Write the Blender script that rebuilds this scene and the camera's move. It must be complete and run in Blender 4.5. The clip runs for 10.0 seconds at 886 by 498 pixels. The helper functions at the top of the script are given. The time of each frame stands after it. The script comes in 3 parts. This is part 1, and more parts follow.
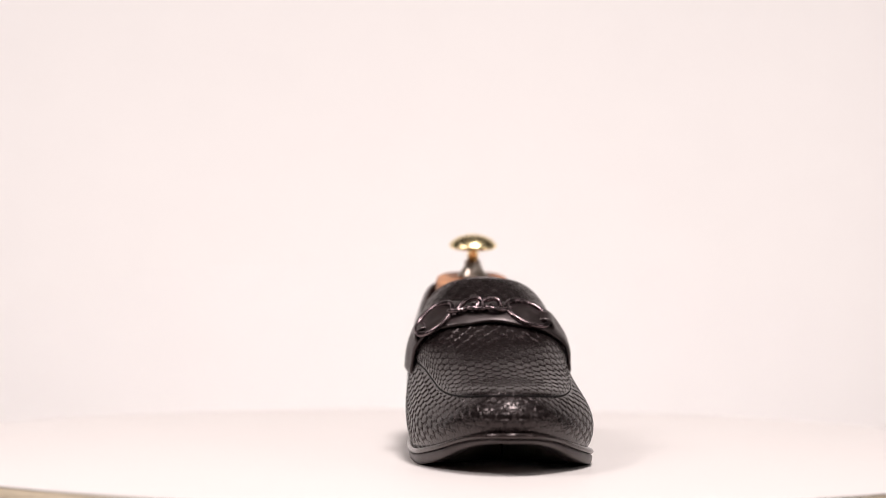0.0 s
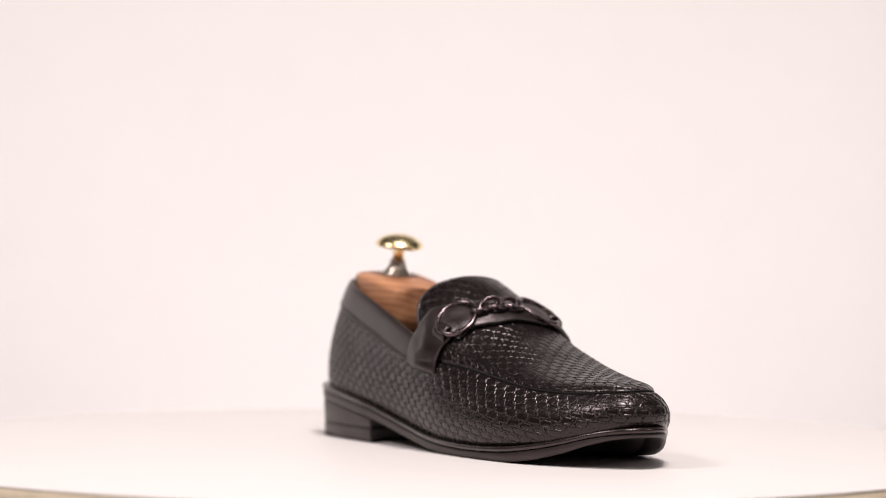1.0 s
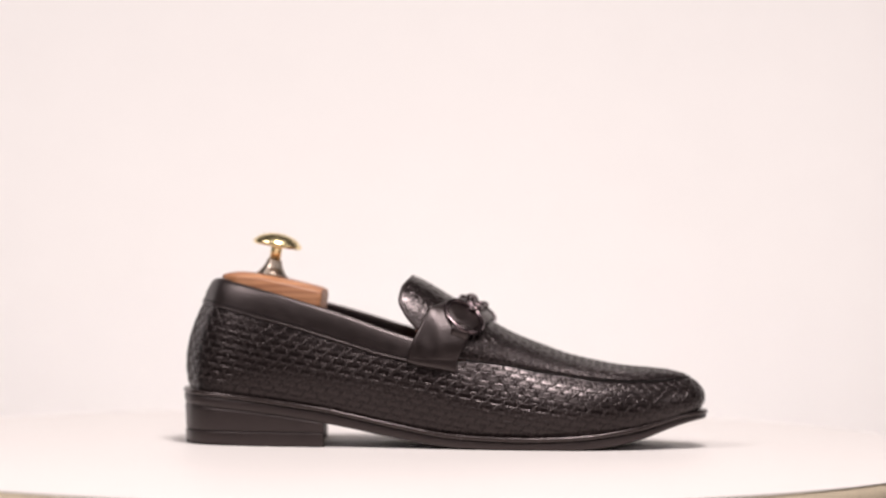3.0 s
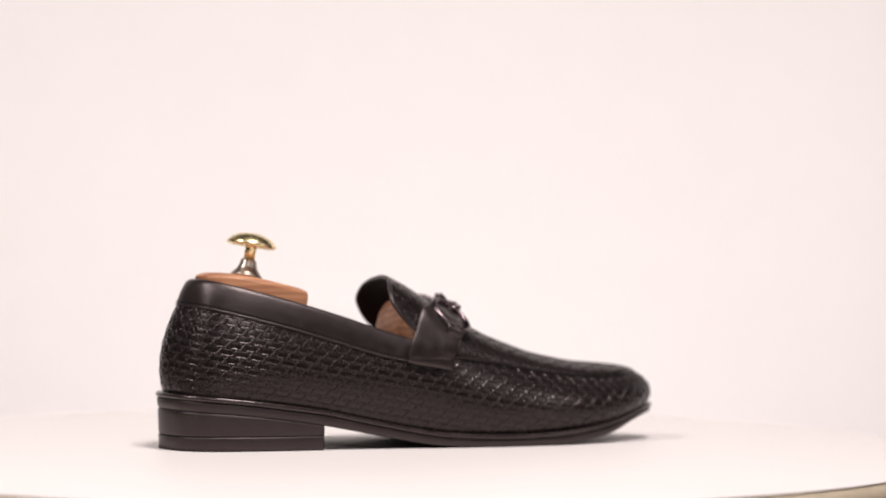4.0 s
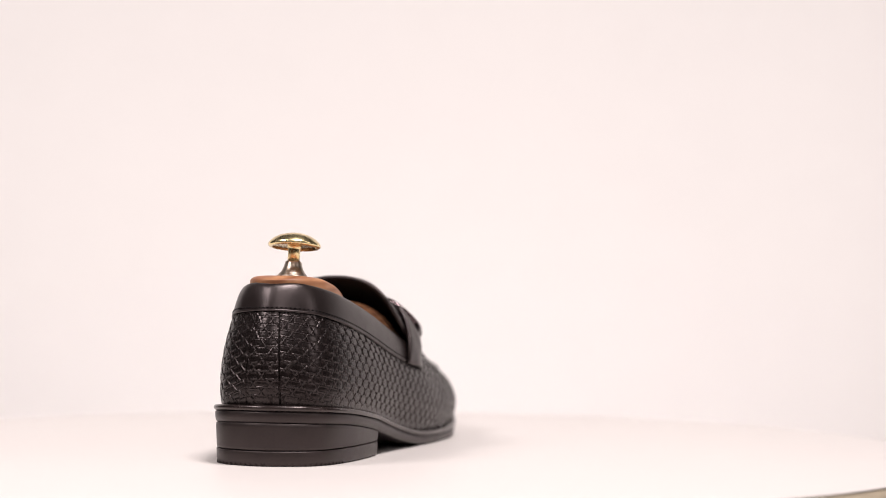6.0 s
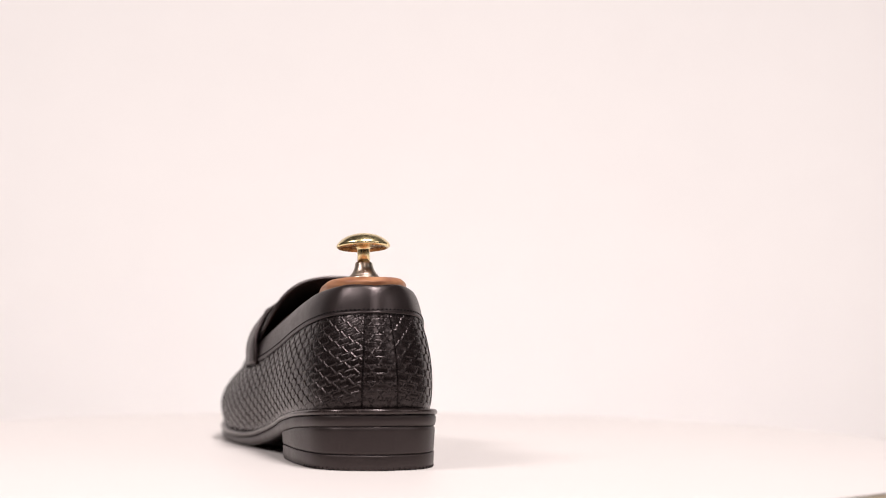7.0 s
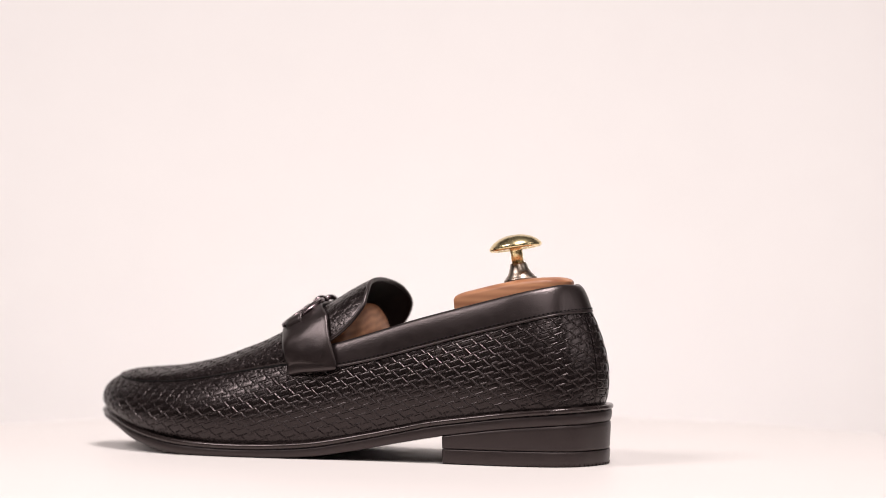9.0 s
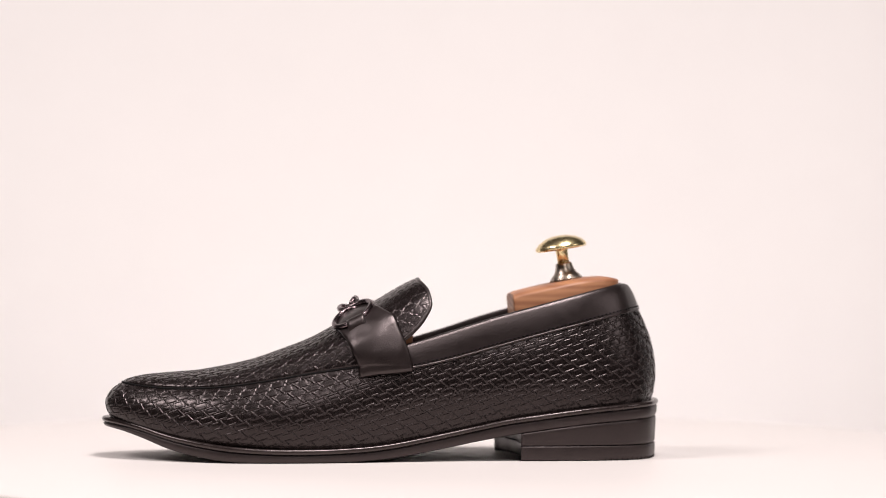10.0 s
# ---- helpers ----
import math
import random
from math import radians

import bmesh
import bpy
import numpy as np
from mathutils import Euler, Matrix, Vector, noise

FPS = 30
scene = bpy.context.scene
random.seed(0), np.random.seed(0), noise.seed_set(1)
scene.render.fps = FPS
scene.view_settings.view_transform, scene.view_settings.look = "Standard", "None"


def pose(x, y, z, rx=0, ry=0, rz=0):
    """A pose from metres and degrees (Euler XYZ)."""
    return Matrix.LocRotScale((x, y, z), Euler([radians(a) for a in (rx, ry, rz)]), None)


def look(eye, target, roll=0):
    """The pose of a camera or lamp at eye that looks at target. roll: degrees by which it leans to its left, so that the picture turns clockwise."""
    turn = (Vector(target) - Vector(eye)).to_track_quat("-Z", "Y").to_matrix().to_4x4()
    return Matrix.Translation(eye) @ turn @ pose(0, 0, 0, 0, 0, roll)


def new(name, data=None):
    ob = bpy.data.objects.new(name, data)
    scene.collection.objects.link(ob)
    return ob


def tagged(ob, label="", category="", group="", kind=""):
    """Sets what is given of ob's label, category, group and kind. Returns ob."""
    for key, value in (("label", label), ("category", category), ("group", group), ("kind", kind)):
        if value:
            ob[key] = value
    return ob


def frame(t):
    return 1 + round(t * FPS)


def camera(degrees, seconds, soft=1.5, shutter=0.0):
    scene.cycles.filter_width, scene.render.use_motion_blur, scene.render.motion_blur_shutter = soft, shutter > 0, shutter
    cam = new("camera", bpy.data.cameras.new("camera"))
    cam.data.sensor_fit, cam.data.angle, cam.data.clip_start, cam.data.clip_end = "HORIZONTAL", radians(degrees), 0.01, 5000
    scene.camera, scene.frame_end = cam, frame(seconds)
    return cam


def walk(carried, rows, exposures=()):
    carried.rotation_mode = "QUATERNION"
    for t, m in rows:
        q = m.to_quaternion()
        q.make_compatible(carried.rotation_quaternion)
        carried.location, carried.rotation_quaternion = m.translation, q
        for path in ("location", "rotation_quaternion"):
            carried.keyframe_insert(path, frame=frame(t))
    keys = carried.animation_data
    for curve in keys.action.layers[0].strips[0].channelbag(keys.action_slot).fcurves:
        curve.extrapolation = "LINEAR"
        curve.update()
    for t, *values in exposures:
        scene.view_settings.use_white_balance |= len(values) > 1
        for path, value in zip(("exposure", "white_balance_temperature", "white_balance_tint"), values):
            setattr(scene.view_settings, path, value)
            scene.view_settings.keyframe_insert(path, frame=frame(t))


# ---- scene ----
cam = camera(19.375, 10.0, soft=0.85)
EYE = Vector((0.0, -1.50435, 0.12452))
AIM = EYE + Vector((0.01288, 1.0, -0.00554))
CAM_POSE = look(EYE, AIM, 0.398)
cam.data.dof.use_dof = True
cam.data.dof.focus_distance = 1.41
cam.data.dof.aperture_fstop = 4.8
walk(cam, [(0.0, CAM_POSE), (10.0, CAM_POSE)], exposures=[(0.0, 0.05), (10.0, 0.05)])

# turntable: turns counter-clockwise seen from above, at a nearly even rate (degrees)
TURN_START, TURN_RATE = -94.273, 26.628
TURN_SLIP = [(0.0, -3.2), (0.5, -2.8), (1.0, -1.1), (1.5, -0.09), (2.0, 0.5), (2.5, 0.5), (4.0, -2.5), (4.5, -2.68), (5.0, -2.5), (5.5, -1.9), (7.0, -0.6), (7.5, -0.27), (8.0, 0.05), (8.5, 0.25), (9.0, 0.8), (9.5, 1.4), (10.0, 2.4)]
SHOE_AT = Vector((-0.13677, 0.01931, 0.0))
SHOE_TURN = 9.824

# ---------------------------------------------------------------- light
world = bpy.data.worlds.new("world")
scene.world = world
world.use_nodes = True
world.node_tree.nodes["Background"].inputs[0].default_value = (1.0, 0.93, 0.9, 1)
world.node_tree.nodes["Background"].inputs[1].default_value = 0.045


def area_lamp(name, eye, target, width, height, watts, color=(1.0, 0.93, 0.93)):
    data = bpy.data.lights.new(name, "AREA")
    data.shape, data.size, data.size_y, data.energy, data.color = "RECTANGLE", width, height, watts, color
    ob = new(name, data)
    ob.matrix_world = look(eye, target)
    return ob


area_lamp("lamp_top", (0.20, -0.40, 1.40), (0, 0, 0.03), 0.34, 0.34, 20.5)
area_lamp("lamp_left", (-0.95, -0.55, 1.25), (0, 0, 0.03), 0.45, 0.45, 11.5)
area_lamp("softbox_front", (0.25, -1.35, 1.15), (0, 0, 0.03), 0.6, 0.4, 3.4)
area_lamp("softbox_right", (1.5, -0.7, 0.9), (0, 0, 0.05), 0.5, 0.7, 3)
# unseen side fills, added to brighten the backdrop paper
area_lamp("backdrop_fill_west", (-0.60, 0.42, 0.12), (0.10, 1.0, 0.10), 0.3, 0.5, 1.2)
area_lamp("backdrop_fill_east", (0.60, 0.42, 0.12), (-0.10, 1.0, 0.10), 0.3, 0.5, 1.2)
# added fill, hidden behind the board, lifts the middle of the backdrop
area_lamp("backdrop_fill_low", (0.02, 0.46, -0.24), (0.02, 1.0, 0.20), 0.4, 0.2, 1.75, (1.0, 0.95, 0.96))


# ---------------------------------------------------------------- materials
def material(name, color, rough=0.5, metal=0.0, spec=0.5):
    m = bpy.data.materials.new(name)
    m.use_nodes = True
    b = m.node_tree.nodes["Principled BSDF"]
    b.inputs["Base Color"].default_value = (*color, 1)
    b.inputs["Roughness"].default_value = rough
    b.inputs["Metallic"].default_value = metal
    b.inputs["Specular IOR Level"].default_value = spec
    return m


def grained(m, scale, strength, distance, vary=0.25, rough_vary=0.1, stretch=(1, 1, 1), coarse=0.12):
    """Adds grain at two scales to a plain material: colour, roughness and fine relief."""
    nt = m.node_tree
    n, l = nt.nodes, nt.links
    b = n["Principled BSDF"]
    color = b.inputs["Base Color"].default_value[:]
    rough = b.inputs["Roughness"].default_value
    tc = n.new("ShaderNodeTexCoord")
    mp = n.new("ShaderNodeMapping")
    mp.inputs["Scale"].default_value = stretch
    l.new(tc.outputs["Object"], mp.inputs["Vector"])
    fine, big = n.new("ShaderNodeTexNoise"), n.new("ShaderNodeTexNoise")
    fine.inputs["Scale"].default_value, fine.inputs["Detail"].default_value = scale, 4
    big.inputs["Scale"].default_value, big.inputs["Detail"].default_value = scale * coarse, 3
    for t in (fine, big):
        l.new(mp.outputs["Vector"], t.inputs["Vector"])
    mix = n.new("ShaderNodeMath")
    mix.operation = "MULTIPLY_ADD"
    mix.inputs[1].default_value = 0.5
    half = n.new("ShaderNodeMath")
    half.operation = "MULTIPLY"
    half.inputs[1].default_value = 0.5
    l.new(big.outputs["Fac"], half.inputs[0])
    l.new(fine.outputs["Fac"], mix.inputs[0])
    l.new(half.outputs[0], mix.inputs[2])
    ramp = n.new("ShaderNodeValToRGB")
    ramp.color_ramp.elements[0].position, ramp.color_ramp.elements[1].position = 0.3, 0.7
    ramp.color_ramp.elements[0].color = (*[c * (1 - vary) for c in color[:3]], 1)
    ramp.color_ramp.elements[1].color = (*[min(1, c * (1 + vary)) for c in color[:3]], 1)
    l.new(mix.outputs[0], ramp.inputs["Fac"])
    l.new(ramp.outputs["Color"], b.inputs["Base Color"])
    rr = n.new("ShaderNodeMapRange")
    rr.inputs["From Min"].default_value, rr.inputs["From Max"].default_value = 0.3, 0.7
    rr.inputs["To Min"].default_value, rr.inputs["To Max"].default_value = max(0.02, rough - rough_vary), min(1, rough + rough_vary)
    l.new(mix.outputs[0], rr.inputs["Value"])
    l.new(rr.outputs["Result"], b.inputs["Roughness"])
    bump = n.new("ShaderNodeBump")
    bump.inputs["Strength"].default_value, bump.inputs["Distance"].default_value = strength, distance
    l.new(fine.outputs["Fac"], bump.inputs["Height"])
    l.new(bump.outputs["Normal"], b.inputs["Normal"])
    return m


def wood(name, dark, light, rough):
    m = material(name, light, rough)
    nt = m.node_tree
    n, l = nt.nodes, nt.links
    b = n["Principled BSDF"]
    tc, mp = n.new("ShaderNodeTexCoord"), n.new("ShaderNodeMapping")
    mp.inputs["Scale"].default_value = (9, 60, 85)
    mp.inputs["Rotation"].default_value = (0.25, 0.12, 0.2)
    l.new(tc.outputs["Object"], mp.inputs["Vector"])
    warp = n.new("ShaderNodeTexNoise")
    warp.inputs["Scale"].default_value, warp.inputs["Detail"].default_value = 1.3, 5
    l.new(mp.outputs["Vector"], warp.inputs["Vector"])
    wave = n.new("ShaderNodeTexWave")
    wave.wave_type, wave.bands_direction = "BANDS", "Z"
    wave.inputs["Scale"].default_value, wave.inputs["Distortion"].default_value = 0.9, 5
    wave.inputs["Detail"].default_value = 3
    l.new(mp.outputs["Vector"], wave.inputs["Vector"])
    mix = n.new("ShaderNodeMath")
    mix.operation = "MULTIPLY_ADD"
    mix.inputs[1].default_value = 0.18
    l.new(wave.outputs["Fac"], mix.inputs[0])
    half = n.new("ShaderNodeMath")
    half.operation = "MULTIPLY"
    half.inputs[1].default_value = 0.7
    l.new(warp.outputs["Fac"], half.inputs[0])
    l.new(half.outputs[0], mix.inputs[2])
    ramp = n.new("ShaderNodeValToRGB")
    ramp.color_ramp.elements[0].position, ramp.color_ramp.elements[1].position = 0.2, 0.75
    ramp.color_ramp.elements[0].color, ramp.color_ramp.elements[1].color = (*dark, 1), (*light, 1)
    l.new(mix.outputs[0], ramp.inputs["Fac"])
    l.new(ramp.outputs["Color"], b.inputs["Base Color"])
    bump = n.new("ShaderNodeBump")
    bump.inputs["Strength"].default_value, bump.inputs["Distance"].default_value = 0.25, 0.0004
    l.new(mix.outputs[0], bump.inputs["Height"])
    l.new(bump.outputs["Normal"], b.inputs["Normal"])
    return m


LEATHER = grained(material("embossed_black_leather", (0.0085, 0.0058, 0.0056), 0.26, 0, 0.52), 2200, 0.2, 0.0001, 0.3, 0.05)
SMOOTH = grained(material("smooth_black_leather", (0.012, 0.0082, 0.0078), 0.35, 0, 0.72), 1500, 0.5, 0.0002, 0.3, 0.08)
LINING = grained(material("black_lining", (0.028, 0.021, 0.020), 0.6, 0, 0.4), 1400, 0.3, 0.0002, 0.3, 0.08)
RUBBER = grained(material("black_rubber", (0.021, 0.0155, 0.015), 0.42, 0, 0.55), 900, 0.2, 0.0001, 0.3, 0.08)
WELT = grained(material("polished_black_welt", (0.022, 0.016, 0.015), 0.22, 0, 0.6), 900, 0.2, 0.0001, 0.3, 0.08)
THREAD = grained(material("black_thread", (0.006, 0.005, 0.005), 0.8, 0, 0.2), 3000, 0.3, 0.0001)
GUNMETAL = grained(material("gunmetal", (0.16, 0.12, 0.125), 0.24, 1.0), 900, 0.1, 0.00005, 0.3, 0.08)
GOLD = grained(material("polished_brass", (0.93, 0.76, 0.42), 0.27, 1.0), 400, 0.02, 0.00001, 0.04, 0.04)
NICKEL = grained(material("tarnished_nickel", (0.44, 0.37, 0.31), 0.34, 1.0), 700, 0.1, 0.00005, 0.25, 0.08)
CEDAR = wood("cedar_wood", (0.23, 0.078, 0.035), (0.60, 0.29, 0.14), 0.5)
LAMINATE = grained(material("white_laminate", (0.74, 0.69, 0.66), 0.5, 0, 0.25), 60, 0.0, 0.0001, 0.006, 0.0)
MDF = grained(material("raw_fibreboard", (0.62, 0.51, 0.37), 0.8), 700, 0.3, 0.0002, 0.12)
PAPER = grained(material("backdrop_paper", (0.82, 0.775, 0.75), 0.8, 0, 0.2), 25, 0.05, 0.0005, 0.012, 0.04)
DIM = grained(material("grey_wall_paint", (0.14, 0.133, 0.13), 0.8, 0, 0.2), 40, 0.1, 0.0005, 0.06, 0.04)
PAINT = grained(material("white_wall_paint", (0.78, 0.75, 0.73), 0.8, 0, 0.2), 40, 0.1, 0.0005, 0.03, 0.04)
FLOOR = grained(material("grey_floor", (0.35, 0.33, 0.31), 0.6), 12, 0.1, 0.001, 0.15)


for finish_coat in (LEATHER, SMOOTH, RUBBER, WELT):
    finish_coat.node_tree.nodes["Principled BSDF"].inputs["Specular Tint"].default_value = (1.0, 0.84, 0.83, 1)


# ---------------------------------------------------------------- mesh helpers
def finish(name, mesh, mat, parent, label=""):
    ob = new(name, mesh)
    mesh.materials.append(mat)
    if parent:
        ob.parent = parent
    if label:
        tagged(ob, label)
    return ob


def sheet(name, P, mat, parent, label="", wrap_u=False, wrap_v=False, thick=0.0):
    """One smooth mesh from a grid of points P[i, j] (metres)."""
    nu, nv = P.shape[:2]
    idx = np.arange(nu * nv).reshape(nu, nv)
    iu = np.arange(nu if wrap_u else nu - 1)
    iv = np.arange(nv if wrap_v else nv - 1)
    I, J = np.meshgrid(iu, iv, indexing="ij")
    I2, J2 = (I + 1) % nu, (J + 1) % nv
    quads = np.stack([idx[I, J], idx[I2, J], idx[I2, J2], idx[I, J2]], -1).reshape(-1, 4)
    me = bpy.data.meshes.new(name)
    me.vertices.add(nu * nv)
    me.vertices.foreach_set("co", P.reshape(-1).astype(np.float32))
    me.loops.add(quads.size)
    me.loops.foreach_set("vertex_index", quads.reshape(-1).astype(np.int32))
    me.polygons.add(len(quads))
    me.polygons.foreach_set("loop_start", np.arange(0, quads.size, 4, dtype=np.int32))
    me.polygons.foreach_set("use_smooth", np.ones(len(quads), dtype=bool))
    me.update(calc_edges=True)
    me.validate()
    ob = finish(name, me, mat, parent, label)
    if thick:
        s = ob.modifiers.new("thickness", "SOLIDIFY")
        s.thickness, s.offset = thick, -1.0
    return ob


def part(name, bm, mat, parent, label="", smooth=True):
    me = bpy.data.meshes.new(name)
    bmesh.ops.recalc_face_normals(bm, faces=bm.faces)
    bm.to_mesh(me)
    bm.free()
    for p in me.polygons:
        p.use_smooth = smooth
    return finish(name, me, mat, parent, label)


def cyclic(points, n):
    """n points round a closed smooth curve through the given ones, evenly spread along it."""
    p = np.asarray(points, float)
    k = len(p)
    s = np.linspace(0, k, k * 24, endpoint=False)
    i = s.astype(int)
    f = (s - i)[:, None]
    a, b, c, d = p[(i - 1) % k], p[i % k], p[(i + 1) % k], p[(i + 2) % k]
    q = 0.5 * (2 * b + (c - a) * f + (2 * a - 5 * b + 4 * c - d) * f ** 2 + (3 * b - a - 3 * c + d) * f ** 3)
    return q


def even(curves, lead, n):
    """Resamples closed curves together at even steps of the lead curve."""
    q = curves[lead]
    step = np.linalg.norm(np.diff(np.vstack([q, q[:1]]), axis=0), axis=1)
    arc = np.concatenate([[0], np.cumsum(step)])
    want = np.linspace(0, arc[-1], n, endpoint=False)
    out = []
    for c in curves:
        cc = np.vstack([c, c[:1]])
        out.append(np.stack([np.interp(want, arc, cc[:, j]) for j in range(3)], -1))
    return out, want, arc[-1]


def smooth_interp(x, xs, ys):
    """Smooth curve through given values (cubic Hermite, monotone-safe slopes)."""
    xs, ys = np.asarray(xs, float), np.asarray(ys, float)
    d = np.diff(ys) / np.diff(xs)
    m = np.concatenate([[d[0]], np.where(d[1:] * d[:-1] > 0, 2 * d[1:] * d[:-1] / (d[1:] + d[:-1] + 1e-12), 0), [d[-1]]])
    x = np.clip(np.asarray(x, float), xs[0], xs[-1])
    i = np.clip(np.searchsorted(xs, x) - 1, 0, len(xs) - 2)
    h = xs[i + 1] - xs[i]
    t = (x - xs[i]) / h
    return (ys[i] * (1 + 2 * t) * (1 - t) ** 2 + m[i] * h * t * (1 - t) ** 2
            + ys[i + 1] * t * t * (3 - 2 * t) + m[i + 1] * h * t * t * (t - 1))


def normals(P, wrap_u=False):
    if wrap_u:
        du = np.roll(P, -1, 0) - np.roll(P, 1, 0)
    else:
        du = np.gradient(P, axis=0)
    dv = np.gradient(P, axis=1)
    n = np.cross(du, dv)
    return n / (np.linalg.norm(n, axis=-1, keepdims=True) + 1e-12)


def emboss(u, v, a=9.2, b=8.8, lean=0.0, down=1.0, up=0.5, bar=0.95, over=0.5):
    """Relief (0 to 1) of the pressed cane-weave pattern over mm: padded cells in staggered rows, a bar under and over each, crossed strokes between them."""
    def line(d, w):
        return np.exp(-(d / w) ** 2)
    c, s = np.cos(np.radians(lean)), np.sin(np.radians(lean))
    u, v = u * c - v * s, v * c + u * s
    row = np.round(v / b * 2)
    strokes, bars, pads = [], [], []
    # the rows overlap, so each place sees its own row and the ones above and below
    for r in (row - 1, row, row + 1):
        dv = v - r * b / 2
        phase = u / a + 0.5 * (r % 2)
        du = ((phase + 0.5) % 1 - 0.5) * a
        gap = (phase % 1 - 0.5) * a
        half = np.where(r % 2 < 0.5, 0.33, 0.25) * a
        cs, sn = math.cos(math.radians(55)), math.sin(math.radians(55))
        strokes.append(down * line(gap * sn - dv * cs, 0.27) * np.clip((2.75 - np.abs(gap * cs + dv * sn)) / 0.4, 0, 1))
        strokes.append(up * line(gap * sn + dv * cs, 0.27) * np.clip((2.75 - np.abs(gap * cs - dv * sn)) / 0.4, 0, 1))
        short = np.clip((half - np.abs(du)) / 0.4, 0, 1)
        bars.append(bar * line(dv + 1.6, 0.27) * short)
        bars.append(bar * over * line(dv - 1.6, 0.27) * short)
        pads.append(0.22 * np.clip(1.0 - (np.abs(du) / (half + 0.3)) ** 4 - (dv / 1.6) ** 2, 0, 1))
    return np.maximum.reduce(strokes + bars + pads)


def tube(points, r, sides=10, closed=False):
    """Grid of points of a round tube along a path."""
    p = np.asarray(points, float)
    if closed:
        t = np.roll(p, -1, 0) - np.roll(p, 1, 0)
    else:
        t = np.gradient(p, axis=0)
    t /= np.linalg.norm(t, axis=1, keepdims=True) + 1e-12
    ref = np.array([0.0, 0.0, 1.0])
    ref = np.where(np.abs(t @ ref)[:, None] > 0.95, np.array([1.0, 0, 0]), ref)
    n = np.cross(t, ref)
    n /= np.linalg.norm(n, axis=1, keepdims=True)
    b = np.cross(t, n)
    ang = np.linspace(0, 2 * math.pi, sides, endpoint=False)
    return p[:, None] + r * (np.cos(ang)[None, :, None] * n[:, None] + np.sin(ang)[None, :, None] * b[:, None])


def turned(name, profile, mat, parent, m=None, steps=48, label=""):
    """A turned (lathed) solid from (radius, height) pairs."""
    bm = bmesh.new()
    rings = []
    for r, z in profile:
        if r < 1e-7:
            rings.append([bm.verts.new((0, 0, z))])
        else:
            rings.append([bm.verts.new((r * math.cos(2 * math.pi * i / steps), r * math.sin(2 * math.pi * i / steps), z)) for i in range(steps)])
    for a, b in zip(rings, rings[1:]):
        for i in range(steps):
            j = (i + 1) % steps
            face = [a[i % len(a)], a[j % len(a)], b[j % len(b)], b[i % len(b)]]
            face = list(dict.fromkeys(face))
            if len(face) > 2:
                bm.faces.new(face)
    if m is not None:
        bm.transform(m)
    return part(name, bm, mat, parent, label)


# ---------------------------------------------------------------- the room
def slab(name, x0, x1, y0, y1, z0, z1, mat, label, parent=None, kind="structure"):
    bm = bmesh.new()
    bmesh.ops.create_cube(bm, size=1)
    bm.transform(Matrix.Translation(((x0 + x1) / 2, (y0 + y1) / 2, (z0 + z1) / 2)) @ Matrix.Diagonal((x1 - x0, y1 - y0, z1 - z0, 1)))
    ob = part(name, bm, mat, parent, "", smooth=False)
    if kind:
        tagged(ob, label, kind=kind)
    return ob


def build_room():
    slab("floor", -2.6, 2.6, -3.4, 2.2, -0.95, -0.85, FLOOR, "plain grey studio floor")
    slab("wall_north", -2.6, 2.6, 2.1, 2.2, -0.85, 2.4, DIM, "dark grey painted studio wall behind the backdrop")
    slab("wall_south", -2.6, 2.6, -3.4, -3.3, -0.85, 2.4, DIM, "dark grey painted studio wall")
    slab("wall_west", -2.6, -2.5, -3.3, 2.1, -0.85, 2.4, DIM, "dark grey painted studio wall")
    slab("wall_east", 2.5, 2.6, -3.3, 2.1, -0.85, 2.4, DIM, "dark grey painted studio wall")
    slab("ceiling", -2.6, 2.6, -3.4, 2.2, 2.4, 2.5, DIM, "dark grey painted studio ceiling")
    # hanging paper backdrop, gently curved forward at its sides
    u = np.linspace(-1, 1, 41)
    z = np.linspace(-0.8, 0.95, 24)
    P = np.array([[(1.1 * a, 1.02 - 0.16 * abs(a) ** 2.5, h) for h in z] for a in u])
    ob = sheet("backdrop", P, PAPER, None, thick=0.004)
    tagged(ob, "seamless warm white paper backdrop hanging behind the turntable", kind="structure")


def build_turntable():
    top = new("turntable")
    tagged(top, "round white laminated turntable board with raw fibreboard edge", "turntable")
    R = 0.3344
    off = Matrix.Translation((DISC_OFF[0], DISC_OFF[1], 0))
    turned("top_sheet", [(0, 0), (R * 0.5, 0), (R - 0.0012, 0), (R - 0.0003, -0.0002), (R, -0.0007), (0, -0.0007)], LAMINATE, top, off, 160, "white laminate top")
    turned("board_core", [(0, -0.00075), (R - 0.0002, -0.00075), (R - 0.0002, -0.017), (R - 0.002, -0.018), (0, -0.018)], MDF, top, off, 160, "raw beige fibreboard core")
    base = new("motor_plinth")
    tagged(base, "low round white motor housing under the turntable board", "motor housing")
    base.location = (0, 0, -0.018)
    turned("housing", [(0, 0), (0.14, 0), (0.145, -0.004), (0.15, -0.05), (0, -0.05)], PAINT, base)
    plinth = new("display_plinth")
    tagged(plinth, "white painted plinth that carries the turntable", "plinth")
    plinth.location = (0, 0, -0.85)
    slab("body", -0.2, 0.2, -0.2, 0.2, 0, 0.762, PAINT, "", plinth, "")
    slab("top", -0.215, 0.215, -0.215, 0.215, 0.762, 0.782, PAINT, "", plinth, "")
    return top


DISC_OFF = (-0.0211, 0.0208)

